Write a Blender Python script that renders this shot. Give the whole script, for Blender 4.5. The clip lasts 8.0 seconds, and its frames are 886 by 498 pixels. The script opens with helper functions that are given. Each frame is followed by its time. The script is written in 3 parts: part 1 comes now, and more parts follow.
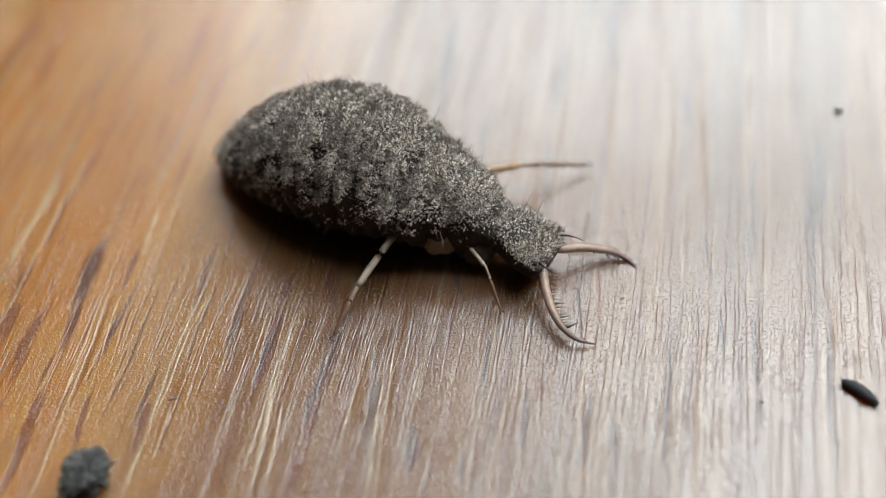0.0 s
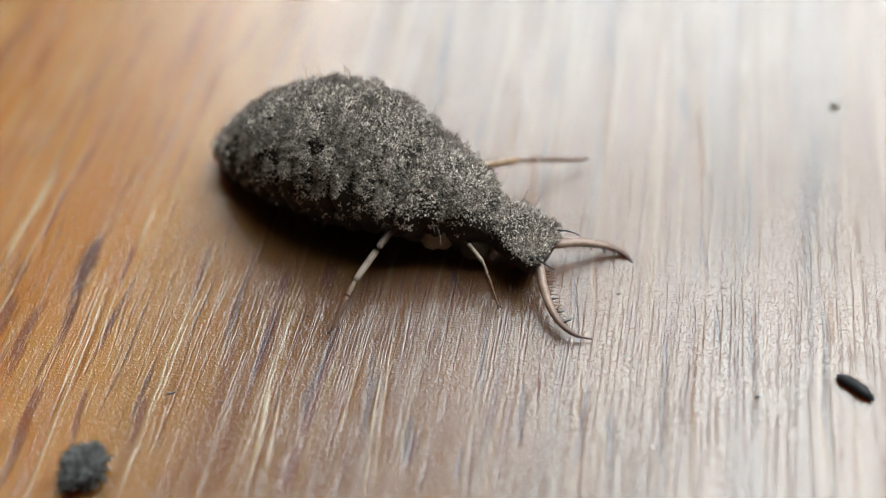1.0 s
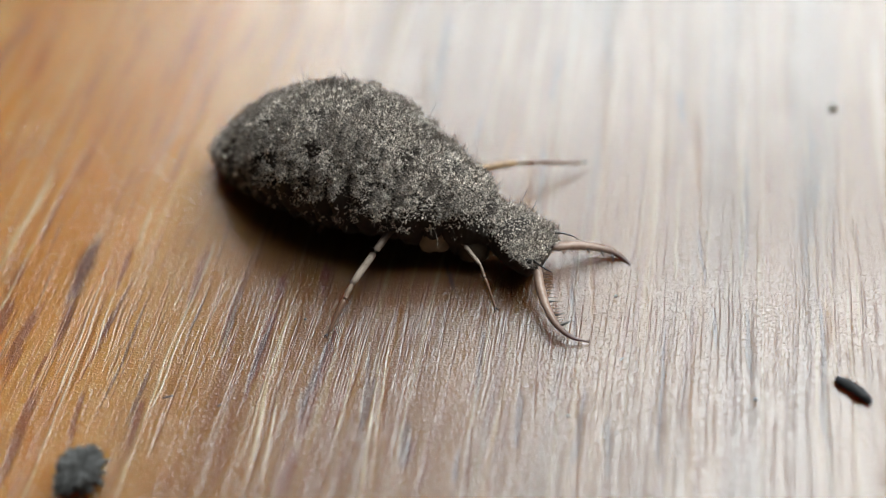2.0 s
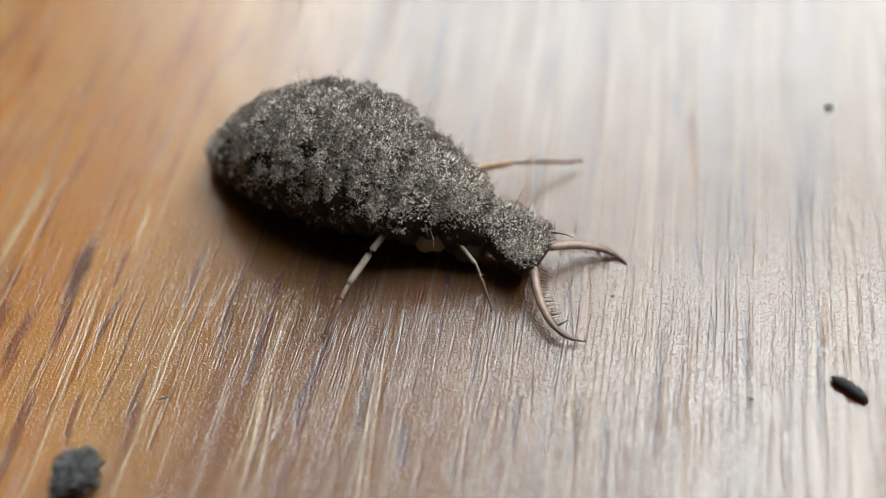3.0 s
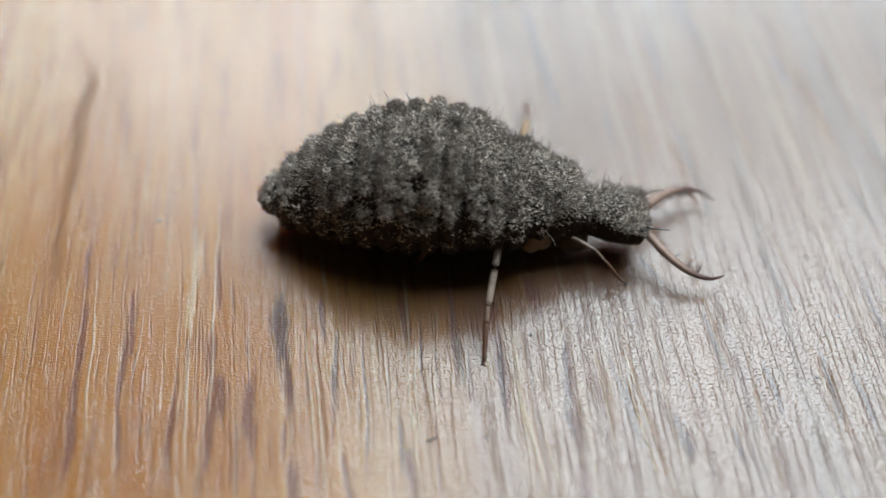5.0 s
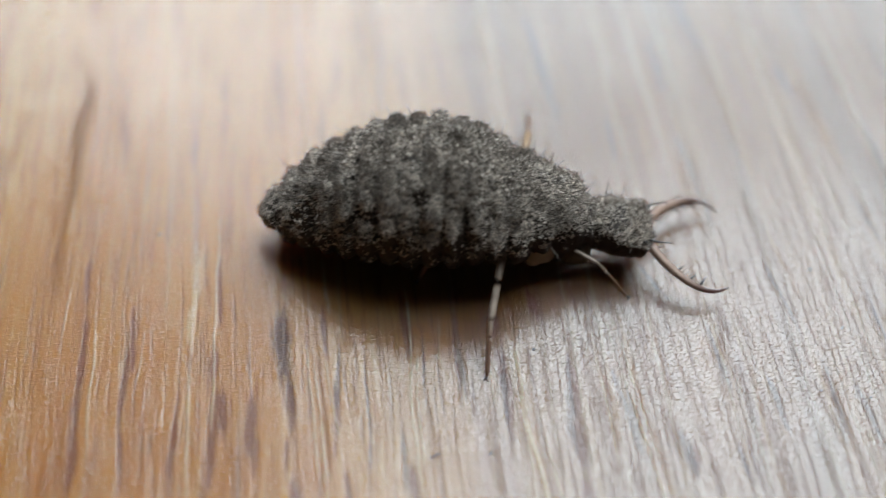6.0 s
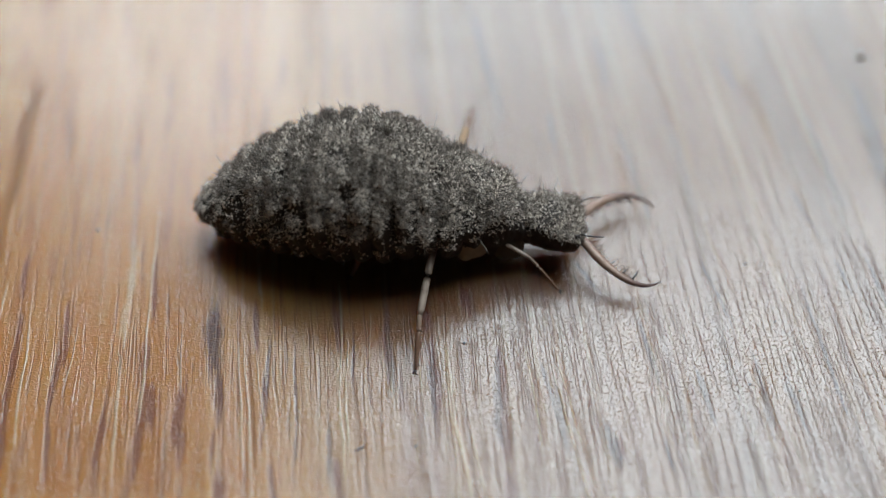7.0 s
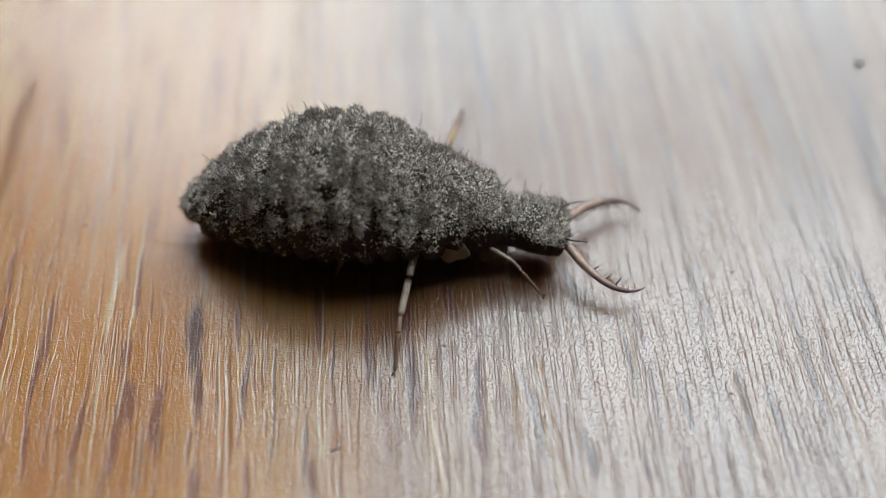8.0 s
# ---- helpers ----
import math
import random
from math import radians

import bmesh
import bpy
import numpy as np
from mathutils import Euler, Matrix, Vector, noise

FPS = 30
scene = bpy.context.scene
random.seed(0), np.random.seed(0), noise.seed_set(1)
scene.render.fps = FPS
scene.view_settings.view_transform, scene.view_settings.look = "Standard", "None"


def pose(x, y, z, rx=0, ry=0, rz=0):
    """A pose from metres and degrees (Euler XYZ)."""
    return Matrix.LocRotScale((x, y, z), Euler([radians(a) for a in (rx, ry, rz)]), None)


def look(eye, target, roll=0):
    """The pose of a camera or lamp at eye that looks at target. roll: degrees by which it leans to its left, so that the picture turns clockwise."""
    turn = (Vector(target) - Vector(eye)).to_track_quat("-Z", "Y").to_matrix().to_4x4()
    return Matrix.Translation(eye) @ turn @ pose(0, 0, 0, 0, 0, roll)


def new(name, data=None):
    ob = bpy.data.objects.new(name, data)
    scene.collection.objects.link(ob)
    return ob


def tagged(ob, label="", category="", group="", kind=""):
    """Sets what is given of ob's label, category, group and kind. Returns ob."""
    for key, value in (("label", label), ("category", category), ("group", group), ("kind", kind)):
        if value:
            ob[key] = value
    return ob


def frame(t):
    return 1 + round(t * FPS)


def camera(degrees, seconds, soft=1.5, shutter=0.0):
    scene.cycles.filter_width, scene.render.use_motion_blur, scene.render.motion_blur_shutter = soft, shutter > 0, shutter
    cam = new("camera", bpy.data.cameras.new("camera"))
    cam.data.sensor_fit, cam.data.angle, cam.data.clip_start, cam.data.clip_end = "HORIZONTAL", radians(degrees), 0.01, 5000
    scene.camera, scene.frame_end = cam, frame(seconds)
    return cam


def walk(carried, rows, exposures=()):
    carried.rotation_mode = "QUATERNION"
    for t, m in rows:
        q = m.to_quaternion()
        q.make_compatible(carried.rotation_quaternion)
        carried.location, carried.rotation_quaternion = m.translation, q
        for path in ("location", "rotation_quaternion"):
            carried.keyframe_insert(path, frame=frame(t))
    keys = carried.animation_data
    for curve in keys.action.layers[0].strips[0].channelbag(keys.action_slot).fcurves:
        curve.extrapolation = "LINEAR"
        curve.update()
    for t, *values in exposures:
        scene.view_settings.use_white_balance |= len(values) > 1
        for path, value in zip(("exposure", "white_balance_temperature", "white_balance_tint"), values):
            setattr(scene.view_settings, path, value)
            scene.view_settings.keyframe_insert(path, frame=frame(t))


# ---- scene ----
# Lengths below are in millimetres and turned into metres by MM.
MM = 0.001

# ---- camera ----
cam = camera(43.14, 8.0, soft=1.2, shutter=0.5)
cam.data.dof.use_dof = True
cam.data.dof.focus_distance = 33.6 * MM
cam.data.dof.aperture_fstop = 24.0
ROWS = [
    (0.0, 4.25, -20.20, 27.58, 39.37, 2.63, -3.00),
    (0.5, 4.31, -20.31, 27.54, 39.41, 2.62, -3.05),
    (1.0, 4.12, -20.16, 27.68, 38.96, 2.30, -3.17),
    (1.5, 4.17, -20.18, 27.64, 39.13, 2.36, -3.13),
    (3.0, 4.35, -20.04, 27.70, 38.90, 2.47, -3.33),
    (3.5, 2.23, -19.87, 27.81, 38.70, 1.22, -5.18),
    (4.0, -1.56, -18.75, 27.88, 39.35, 0.46, -11.62),
    (4.1, -1.98, -19.24, 27.68, 39.80, 0.82, -12.71),
    (4.2, -2.29, -19.64, 28.37, 38.91, 1.85, -14.23),
    (4.3, -3.36, -19.19, 28.09, 38.41, 0.53, -15.71),
    (4.5, -5.70, -18.69, 28.07, 38.25, -0.33, -18.04),
    (4.7, -7.80, -17.43, 28.30, 37.96, -0.71, -18.41),
    (5.8, -9.53, -16.54, 28.28, 38.44, -0.75, -18.66),
    (6.0, -8.82, -16.41, 28.48, 37.92, -0.73, -18.70),
    (6.5, -7.02, -17.39, 28.29, 38.63, -0.13, -18.48),
    (7.0, -6.51, -17.58, 28.36, 38.27, -0.07, -18.28),
    (7.5, -5.99, -18.19, 28.27, 38.40, 0.29, -18.04),
    (8.0, -5.19, -17.79, 28.41, 38.06, 0.33, -16.65),
]
walk(cam, [(t, pose(x * MM, y * MM, z * MM, rx, ry, rz)) for t, x, y, z, rx, ry, rz in ROWS],
     exposures=[(0.0, -0.33, 6700, 10), (3.2, -0.33, 6700, 10), (4.5, -0.63, 6450, 10), (6.5, -0.65, 6400, 10), (7.0, -0.73, 6400, 10), (7.6, -0.73, 6400, 10), (8.0, -0.61, 6400, 10)])

# ---- light: daylight through one window beside the wooden sill, and an added overhead lamp ----
world = bpy.data.worlds.new("sky")
world.use_nodes = True
scene.world = world
_bg = world.node_tree.nodes["Background"]
_sky = world.node_tree.nodes.new("ShaderNodeTexSky")
_sky.sky_type, _sky.sun_disc = "NISHITA", False
_sky.sun_elevation, _sky.sun_rotation = radians(50), radians(200)
world.node_tree.links.new(_sky.outputs[0], _bg.inputs[0])
_bg.inputs[1].default_value = 0.08

WIN_X0, WIN_X1, WIN_Z0, WIN_Z1, WIN_Y = -0.24, 1.75, 0.60, 1.14, 1.00
lamp_data = bpy.data.lights.new("window_daylight", "AREA")
lamp_data.shape = "RECTANGLE"
lamp_data.size, lamp_data.size_y = WIN_X1 - WIN_X0 - 0.02, WIN_Z1 - WIN_Z0 - 0.02
lamp_data.energy = 37.0
lamp_data.color = (0.86, 0.96, 1.0)
lamp = new("window_daylight", lamp_data)
lamp.matrix_world = look(((WIN_X0 + WIN_X1) / 2, WIN_Y + 0.06, (WIN_Z0 + WIN_Z1) / 2), ((WIN_X0 + WIN_X1) / 2, -1, (WIN_Z0 + WIN_Z1) / 2))

# added overhead lamp, no known source: glare on the near wood and top light
FILL_X0, FILL_X1, FILL_Y0, FILL_Y1, FILL_Z = 0.10, 1.40, -0.10, 0.985, 1.20
fill_data = bpy.data.lights.new("overhead_fill", "AREA")
fill_data.shape = "RECTANGLE"
fill_data.size, fill_data.size_y = FILL_X1 - FILL_X0 - 0.02, FILL_Y1 - FILL_Y0 - 0.02
fill_data.energy = 45.0
fill_data.color = (0.88, 0.97, 1.0)
overhead_lamp = new("overhead_fill", fill_data)
overhead_lamp.matrix_world = pose((FILL_X0 + FILL_X1) / 2, (FILL_Y0 + FILL_Y1) / 2, FILL_Z + 0.05)


# ---- materials ----
def material(name):
    m = bpy.data.materials.new(name)
    m.use_nodes = True
    return m, m.node_tree.nodes, m.node_tree.links, m.node_tree.nodes["Principled BSDF"]


class Net:
    """Short hand for shader nodes."""

    def __init__(self, tree):
        self.nodes, self.links = tree.nodes, tree.links

    def put(self, socket, value):
        if isinstance(value, bpy.types.NodeSocket):
            self.links.new(value, socket)
        elif isinstance(value, tuple) and len(value) == 3 and socket.type == "RGBA":
            socket.default_value = (*value, 1)
        else:
            socket.default_value = value

    def math(self, op, a, b=0.0, c=None, clamp=False):
        n = self.nodes.new("ShaderNodeMath")
        n.operation, n.use_clamp = op, clamp
        self.put(n.inputs[0], a)
        self.put(n.inputs[1], b)
        if c is not None:
            self.put(n.inputs[2], c)
        return n.outputs[0]

    def step(self, v, a, b, lo=0.0, hi=1.0):
        n = self.nodes.new("ShaderNodeMapRange")
        n.interpolation_type = "SMOOTHSTEP"
        for k, x in enumerate((v, a, b, lo, hi)):
            self.put(n.inputs[k], x)
        return n.outputs[0]

    def noise(self, vec, scale, detail=2.0, rough=0.5):
        n = self.nodes.new("ShaderNodeTexNoise")
        self.put(n.inputs["Vector"], vec)
        n.inputs["Scale"].default_value, n.inputs["Detail"].default_value = scale, detail
        n.inputs["Roughness"].default_value = rough
        return n.outputs[0]

    def xyz(self, x, y, z=0.0):
        n = self.nodes.new("ShaderNodeCombineXYZ")
        for k, v in enumerate((x, y, z)):
            self.put(n.inputs[k], v)
        return n.outputs[0]

    def mix(self, fac, a, b):
        n = self.nodes.new("ShaderNodeMix")
        n.data_type = "RGBA"
        self.put(n.inputs[0], fac)
        self.put(n.inputs[6], a)
        self.put(n.inputs[7], b)
        return n.outputs[2]

    def bump(self, height, strength, distance, normal=None):
        n = self.nodes.new("ShaderNodeBump")
        n.inputs["Strength"].default_value, n.inputs["Distance"].default_value = strength, distance
        self.put(n.inputs["Height"], height)
        if normal is not None:
            self.put(n.inputs["Normal"], normal)
        return n.outputs[0]

    def coords(self, scale=1000.0, turn=0.0):
        t = self.nodes.new("ShaderNodeTexCoord")
        m = self.nodes.new("ShaderNodeMapping")
        m.inputs["Scale"].default_value = (scale,) * 3
        m.inputs["Rotation"].default_value = (0, 0, radians(turn))
        self.links.new(t.outputs["Object"], m.inputs["Vector"])
        return m.outputs[0]

    def split(self, vec):
        n = self.nodes.new("ShaderNodeSeparateXYZ")
        self.put(n.inputs[0], vec)
        return n.outputs

    def island(self):
        return self.nodes.new("ShaderNodeNewGeometry").outputs["Random Per Island"]


GRAIN = 77.0  # the grain's heading in degrees


# marks in the wood: middle x and y, length, heading, width
DARK_MARKS = [
    (-7.05, 2.82, 1.6, 75, 0.23), (-7.41, 0.86, 2.4, 82, 0.26), (-8.73, -0.1, 2.1, 79, 0.27), (-9.35, 0.85, 1.6, 78, 0.31),
    (-8.14, -3.3, 3.0, 80, 0.26), (-5.85, 2.59, 1.7, 78, 0.14), (-6.26, -0.41, 1.9, 73, 0.13), (-6.58, -2.95, 1.7, 85, 0.16),
    (-3.45, 1.91, 2.2, 79, 0.19), (-4.79, -3.28, 1.7, 80, 0.19), (-2.25, 0.65, 2.1, 75, 0.19), (-1.23, -0.88, 3.0, 79, 0.3),
    (0.6, -1.69, 2.0, 74, 0.21), (0.12, -3.34, 1.8, 73, 0.25), (-0.37, -5.12, 1.5, 76, 0.3), (3.01, -4.81, 1.0, 69, 0.16),
    (-0.81, 1.2, 1.0, 75, 0.24), (0.54, 1.58, 1.1, 77, 0.21),
]
WEST_DARK_MARKS = [
    (-12.87, 4.15, 2.9, 77, 0.19), (-13.5, 1.39, 3.1, 77, 0.21), (-11.88, 2.49, 2.4, 77, 0.18), (-12.34, 0.36, 1.9, 80, 0.13),
    (-11.34, 4.21, 1.9, 77, 0.13), (-10.84, 0.16, 2.8, 74, 0.2), (-9.23, 2.51, 1.5, 74, 0.18), (-9.85, -0.04, 3.2, 73, 0.26),
    (-8.67, -0.07, 2.5, 73, 0.16), (-8.51, 4.96, 2.6, 78, 0.16), (-12.37, 6.69, 1.8, 78, 0.16), (-7.94, -1.26, 1.2, 75, 0.12),
]
FAR_DARK_MARKS = [
    (-4.6, 13.5, 4.1, 79, 0.39), (-8.12, 10.97, 4.8, 81, 0.21), (-8.93, 6.79, 4.2, 80, 0.19), (-7.74, 7.3, 2.7, 77, 0.27),
    (-6.35, 5.51, 4.3, 79, 0.19), (-3.67, 10.64, 3.9, 77, 0.28), (-4.5, 7.13, 3.3, 76, 0.23), (-1.01, 12.72, 4.6, 76, 0.25),
    (-11.44, 14.55, 3.9, 73, 0.51), (-5.49, 9.01, 2.0, 82, 0.24), (-0.27, 12.45, 3.5, 77, 0.33), (1.27, 12.78, 3.9, 82, 0.3),
    (-2.55, 13.33, 3.0, 72, 0.29), (-10.28, 12.56, 4.1, 82, 0.26),
]
GREY_MARKS = [
    (1.93, -2.93, 2.7, 76, 0.13), (12.42, 1.27, 1.7, 84, 0.1), (12.19, -1.36, 1.1, 83, 0.1), (10.21, -3.53, 3.3, 77, 0.12),
    (8.12, -0.32, 2.2, 85, 0.1), (8.52, -5.04, 1.9, 79, 0.18), (6.14, -3.78, 1.7, 81, 0.13), (5.15, -2.09, 2.0, 81, 0.16),
    (14.76, -4.11, 5.5, 78, 0.18), (13.03, -2.16, 2.7, 81, 0.14), (16.33, 3.55, 5.2, 74, 0.48), (13.05, 8.19, 1.3, 83, 0.17),
    (11.05, 11.89, 3.5, 81, 0.2), (8.83, 10.0, 2.6, 76, 0.24), (4.87, 11.81, 5.4, 83, 0.25), (7.76, 5.0, 4.0, 79, 0.18),
    (14.17, 3.23, 4.4, 76, 0.24), (5.93, 7.74, 2.3, 75, 0.13),
]
NEAR_GREY_MARKS = [
    (-7.13, 2.47, 3.6, 80, 0.38), (-5.87, 0.91, 2.2, 74, 0.14), (-5.4, -0.68, 4.3, 76, 0.09), (-3.34, 0.38, 2.0, 77, 0.08),
    (-2.3, 0.03, 1.6, 78, 0.16), (0.31, -2.2, 2.5, 73, 0.19), (1.78, -3.02, 2.3, 83, 0.15), (6.2, -3.77, 0.9, 80, 0.12),
    (2.86, -4.66, 1.3, 87, 0.33), (4.25, -5.59, 1.2, 81, 0.13), (7.72, -4.62, 2.3, 73, 0.24), (-1.35, -1.2, 2.3, 75, 0.14),
    (-4.83, -2.47, 1.9, 77, 0.13), (4.5, 1.31, 1.3, 100, 0.13),
]
TAN_MARKS = [
    (11.0, -4.08, 4.6, 78, 0.11), (7.76, -4.42, 2.4, 84, 0.17), (8.79, 0.51, 2.3, 82, 0.1), (5.45, -4.26, 2.4, 74, 0.12),
    (13.06, 5.38, 4.1, 81, 0.18), (10.18, 7.06, 6.6, 81, 0.17), (7.29, 4.9, 3.4, 81, 0.15), (6.9, 7.17, 2.9, 76, 0.17),
    (1.4, -2.73, 2.3, 79, 0.22), (2.12, -4.44, 2.5, 80, 0.12), (15.62, -1.44, 1.9, 78, 0.13),
]
NEAR_TAN_MARKS = [
    (-3.96, -2.11, 3.3, 75, 0.15), (-0.81, -2.11, 5.3, 76, 0.12), (2.47, -2.05, 4.9, 80, 0.09), (5.43, -4.3, 2.1, 74, 0.12),
    (5.03, -6.34, 1.0, 84, 0.12), (7.75, -5.01, 2.3, 72, 0.09), (-6.52, 0.21, 5.0, 80, 0.12), (-13.24, 7.36, 3.2, 77, 0.4),
    (-12.13, 11.83, 6.0, 74, 0.46),
]
PALE_MARKS = [
    (-3.5, 1.38, 3.9, 76, 0.1), (-4.35, -2.08, 3.4, 77, 0.11), (-4.91, -4.59, 1.9, 80, 0.11), (-6.62, 0.3, 3.2, 81, 0.1),
    (-7.24, -3.24, 4.2, 80, 0.11), (-6.3, -0.25, 3.4, 83, 0.07), (-2.69, 1.03, 1.4, 74, 0.07), (-0.68, -0.69, 2.4, 77, 0.13),
    (-1.28, -3.72, 3.9, 82, 0.21), (-0.92, -3.96, 3.0, 83, 0.1), (1.94, -3.64, 4.8, 82, 0.13), (2.23, -3.17, 5.1, 82, 0.06),
    (-9.28, 5.18, 3.2, 72, 0.4), (-5.37, 4.11, 1.7, 81, 0.19), (1.22, -2.98, 2.9, 77, 0.08), (-1.57, -0.5, 1.7, 78, 0.07),
]
WEST_PALE_MARKS = [
    (-9.31, 5.25, 4.9, 77, 0.15), (-10.35, 0.69, 4.6, 78, 0.12), (-8.96, 3.64, 7.8, 76, 0.11), (-12.83, 2.78, 6.2, 79, 0.11),
    (-8.13, 2.45, 2.3, 77, 0.06), (-11.33, 3.2, 2.3, 73, 0.06), (-13.16, 5.72, 2.8, 73, 0.09), (-6.86, 0.02, 4.7, 80, 0.09),
    (-3.93, -1.07, 4.5, 75, 0.09), (-1.03, -1.81, 4.9, 76, 0.08),
]


def wood_material():
    m, nodes, links, bsdf = material("varnished_wood")
    n = Net(m.node_tree)
    p = n.coords(1000.0, 90.0 - GRAIN)
    u0, v, _ = n.split(p)
    sway = n.noise(n.xyz(n.math("MULTIPLY", u0, 0.10), n.math("MULTIPLY", v, 0.03)), 1.0, 2.0)
    sway2 = n.noise(n.xyz(n.math("MULTIPLY", u0, 0.6), n.math("MULTIPLY", v, 0.3), 5.0), 1.0, 2.0)
    u = n.math("ADD", u0, n.math("ADD", n.math("MULTIPLY", sway, 0.9), n.math("MULTIPLY", sway2, 0.22)))

    def streaks(su, sv, seed, detail=2.0, rough=0.5):
        return n.noise(n.xyz(n.math("MULTIPLY", u, su), n.math("MULTIPLY", v, sv), seed), 1.0, detail, rough)

    ragged = n.noise(n.xyz(n.math("MULTIPLY", u0, 7.0), n.math("MULTIPLY", v, 0.55), 77.0), 1.0, 3.0, 0.6)
    flat = n.nodes.new("ShaderNodeVectorMath")
    flat.operation = "MULTIPLY"
    n.put(flat.inputs[0], n.coords(1000.0))
    flat.inputs[1].default_value = (1, 1, 0)
    shift = n.nodes.new("ShaderNodeVectorMath")
    shift.operation = "ADD"
    n.put(shift.inputs[0], flat.outputs[0])
    n.put(shift.inputs[1], n.xyz(n.math("MULTIPLY", n.math("SUBTRACT", sway2, 0.5), 0.30), 0.0))

    def marks(rows, edge, wide=0.55):
        """The union of slim pointed ellipses, with ragged edges."""
        total = None
        for x, y, length, heading, width in rows:
            mp = n.nodes.new("ShaderNodeMapping")
            mp.vector_type = "TEXTURE"
            at = shift.outputs[0]
            if total is not None:  # a link in a chain, so that the marks are worked out one by one
                link = n.nodes.new("ShaderNodeVectorMath")
                link.operation = "MULTIPLY_ADD"
                n.put(link.inputs[0], total)
                link.inputs[1].default_value = (1e-7, 0, 0)
                n.put(link.inputs[2], at)
                at = link.outputs[0]
            n.put(mp.inputs["Vector"], at)
            mp.inputs["Location"].default_value = (x, y, 0)
            mp.inputs["Rotation"].default_value = (0, 0, radians(heading - 90))
            mp.inputs["Scale"].default_value = (width * wide, length * 0.74, 1)
            ln = n.nodes.new("ShaderNodeVectorMath")
            ln.operation = "LENGTH"
            n.put(ln.inputs[0], mp.outputs[0])
            total = ln.outputs["Value"] if total is None else n.math("MINIMUM", total, ln.outputs["Value"])
        total = n.math("ADD", total, n.math("MULTIPLY", n.math("SUBTRACT", ragged, 0.5), 2.3))
        return n.step(total, 1.05, 1.05 - edge)

    broad = streaks(0.22, 0.02, 3.1, 2.0)
    mid = streaks(0.8, 0.05, 7.7, 2.0)
    dash = streaks(2.2, 0.19, 12.3, 2.0, 0.55)
    dash_b = streaks(3.2, 0.28, 29.4, 2.0, 0.55)
    lines = streaks(4.2, 0.09, 63.0, 2.0, 0.5)
    pale = streaks(3.2, 0.05, 41.9, 1.0)
    fibre = streaks(11.0, 2.2, 55.0, 3.0, 0.6)
    seam = n.math("ABSOLUTE", n.math("SUBTRACT", streaks(2.5, 0.04, 91.0, 2.0, 0.55), 0.5))
    gap = n.math("MULTIPLY", n.step(seam, 0.018, 0.004), n.step(ragged, 0.38, 0.55))
    ridge = n.math("MULTIPLY", n.step(n.math("ABSOLUTE", n.math("SUBTRACT", seam, 0.03)), 0.014, 0.002), n.step(ragged, 0.4, 0.6))
    fleck = n.noise(p, 9.0, 3.0, 0.65)
    crumbs = n.noise(p, 15.0, 2.0, 0.6)
    pores = n.noise(n.xyz(n.math("MULTIPLY", u0, 1.0), n.math("MULTIPLY", v, 0.7), 9.0), 15.0, 3.0, 0.65)
    # strong orange on one side, dark on the other: stands in for the glare's balance
    off_glare_side = n.step(n.math("ADD", u0, n.math("MULTIPLY", n.math("SUBTRACT", broad, 0.5), 9.0)), 2.0, -8.0)
    col = n.mix(off_glare_side, n.mix(n.step(broad, 0.35, 0.68), (0.140, 0.050, 0.010), (0.175, 0.070, 0.017)),
                n.mix(n.step(broad, 0.35, 0.68), (0.37, 0.158, 0.028), (0.43, 0.220, 0.056)))
    col = n.mix(n.step(mid, 0.47, 0.66, 0.0, 0.7), col, n.mix(off_glare_side, (0.09, 0.032, 0.009), (0.34, 0.120, 0.014)))
    col = n.mix(n.step(lines, 0.50, 0.68, 0.0, 0.16), col, (0.14, 0.055, 0.018))
    col = n.mix(n.step(lines, 0.44, 0.32, 0.0, 0.14), col, (0.36, 0.22, 0.08))
    col = n.mix(n.step(fibre, 0.45, 0.72, 0.0, 0.16), col, (0.12, 0.050, 0.018))
    # broad orange patches painted in where the window's glare is missing
    low_glare_patch = marks([(-9.6, 0.2, 13.0, 76, 6.0), (-13.6, 5.5, 30.0, 77, 7.0)], 0.9, 0.6)
    col = n.mix(n.math("MULTIPLY", low_glare_patch, 0.55), col, (0.34, 0.128, 0.014))
    tan = marks(TAN_MARKS + NEAR_TAN_MARKS, 0.7, 0.8)
    col = n.mix(n.math("MULTIPLY", tan, 0.6), col, (0.20, 0.080, 0.018))
    dim = marks(FAR_DARK_MARKS, 1.0, 0.9)
    dark = n.math("MULTIPLY", n.step(dash, 0.60, 0.74, 0.0, 0.4), n.step(fibre, 0.25, 0.6, 0.3, 1.0))
    dark_b = n.math("MULTIPLY", n.step(dash_b, 0.56, 0.68), 0.38)
    drawn = n.math("MULTIPLY", marks(DARK_MARKS + WEST_DARK_MARKS, 0.6, 0.85), n.step(fleck, 0.25, 0.5, 0.55, 1.0))
    dark = n.math("MAXIMUM", dark, n.math("MAXIMUM", dark_b, n.math("MAXIMUM", drawn, n.math("MULTIPLY", dim, 0.65))))
    col = n.mix(n.math("MULTIPLY", dark, 0.74), col, (0.12, 0.032, 0.018))
    col = n.mix(n.math("MULTIPLY", gap, 0.5), col, (0.09, 0.030, 0.013))
    grey = n.math("MULTIPLY", marks(GREY_MARKS + NEAR_GREY_MARKS, 0.7, 0.8), n.step(fleck, 0.25, 0.5, 0.5, 1.0))
    col = n.mix(n.math("MULTIPLY", grey, 0.7), col, (0.06, 0.030, 0.024))
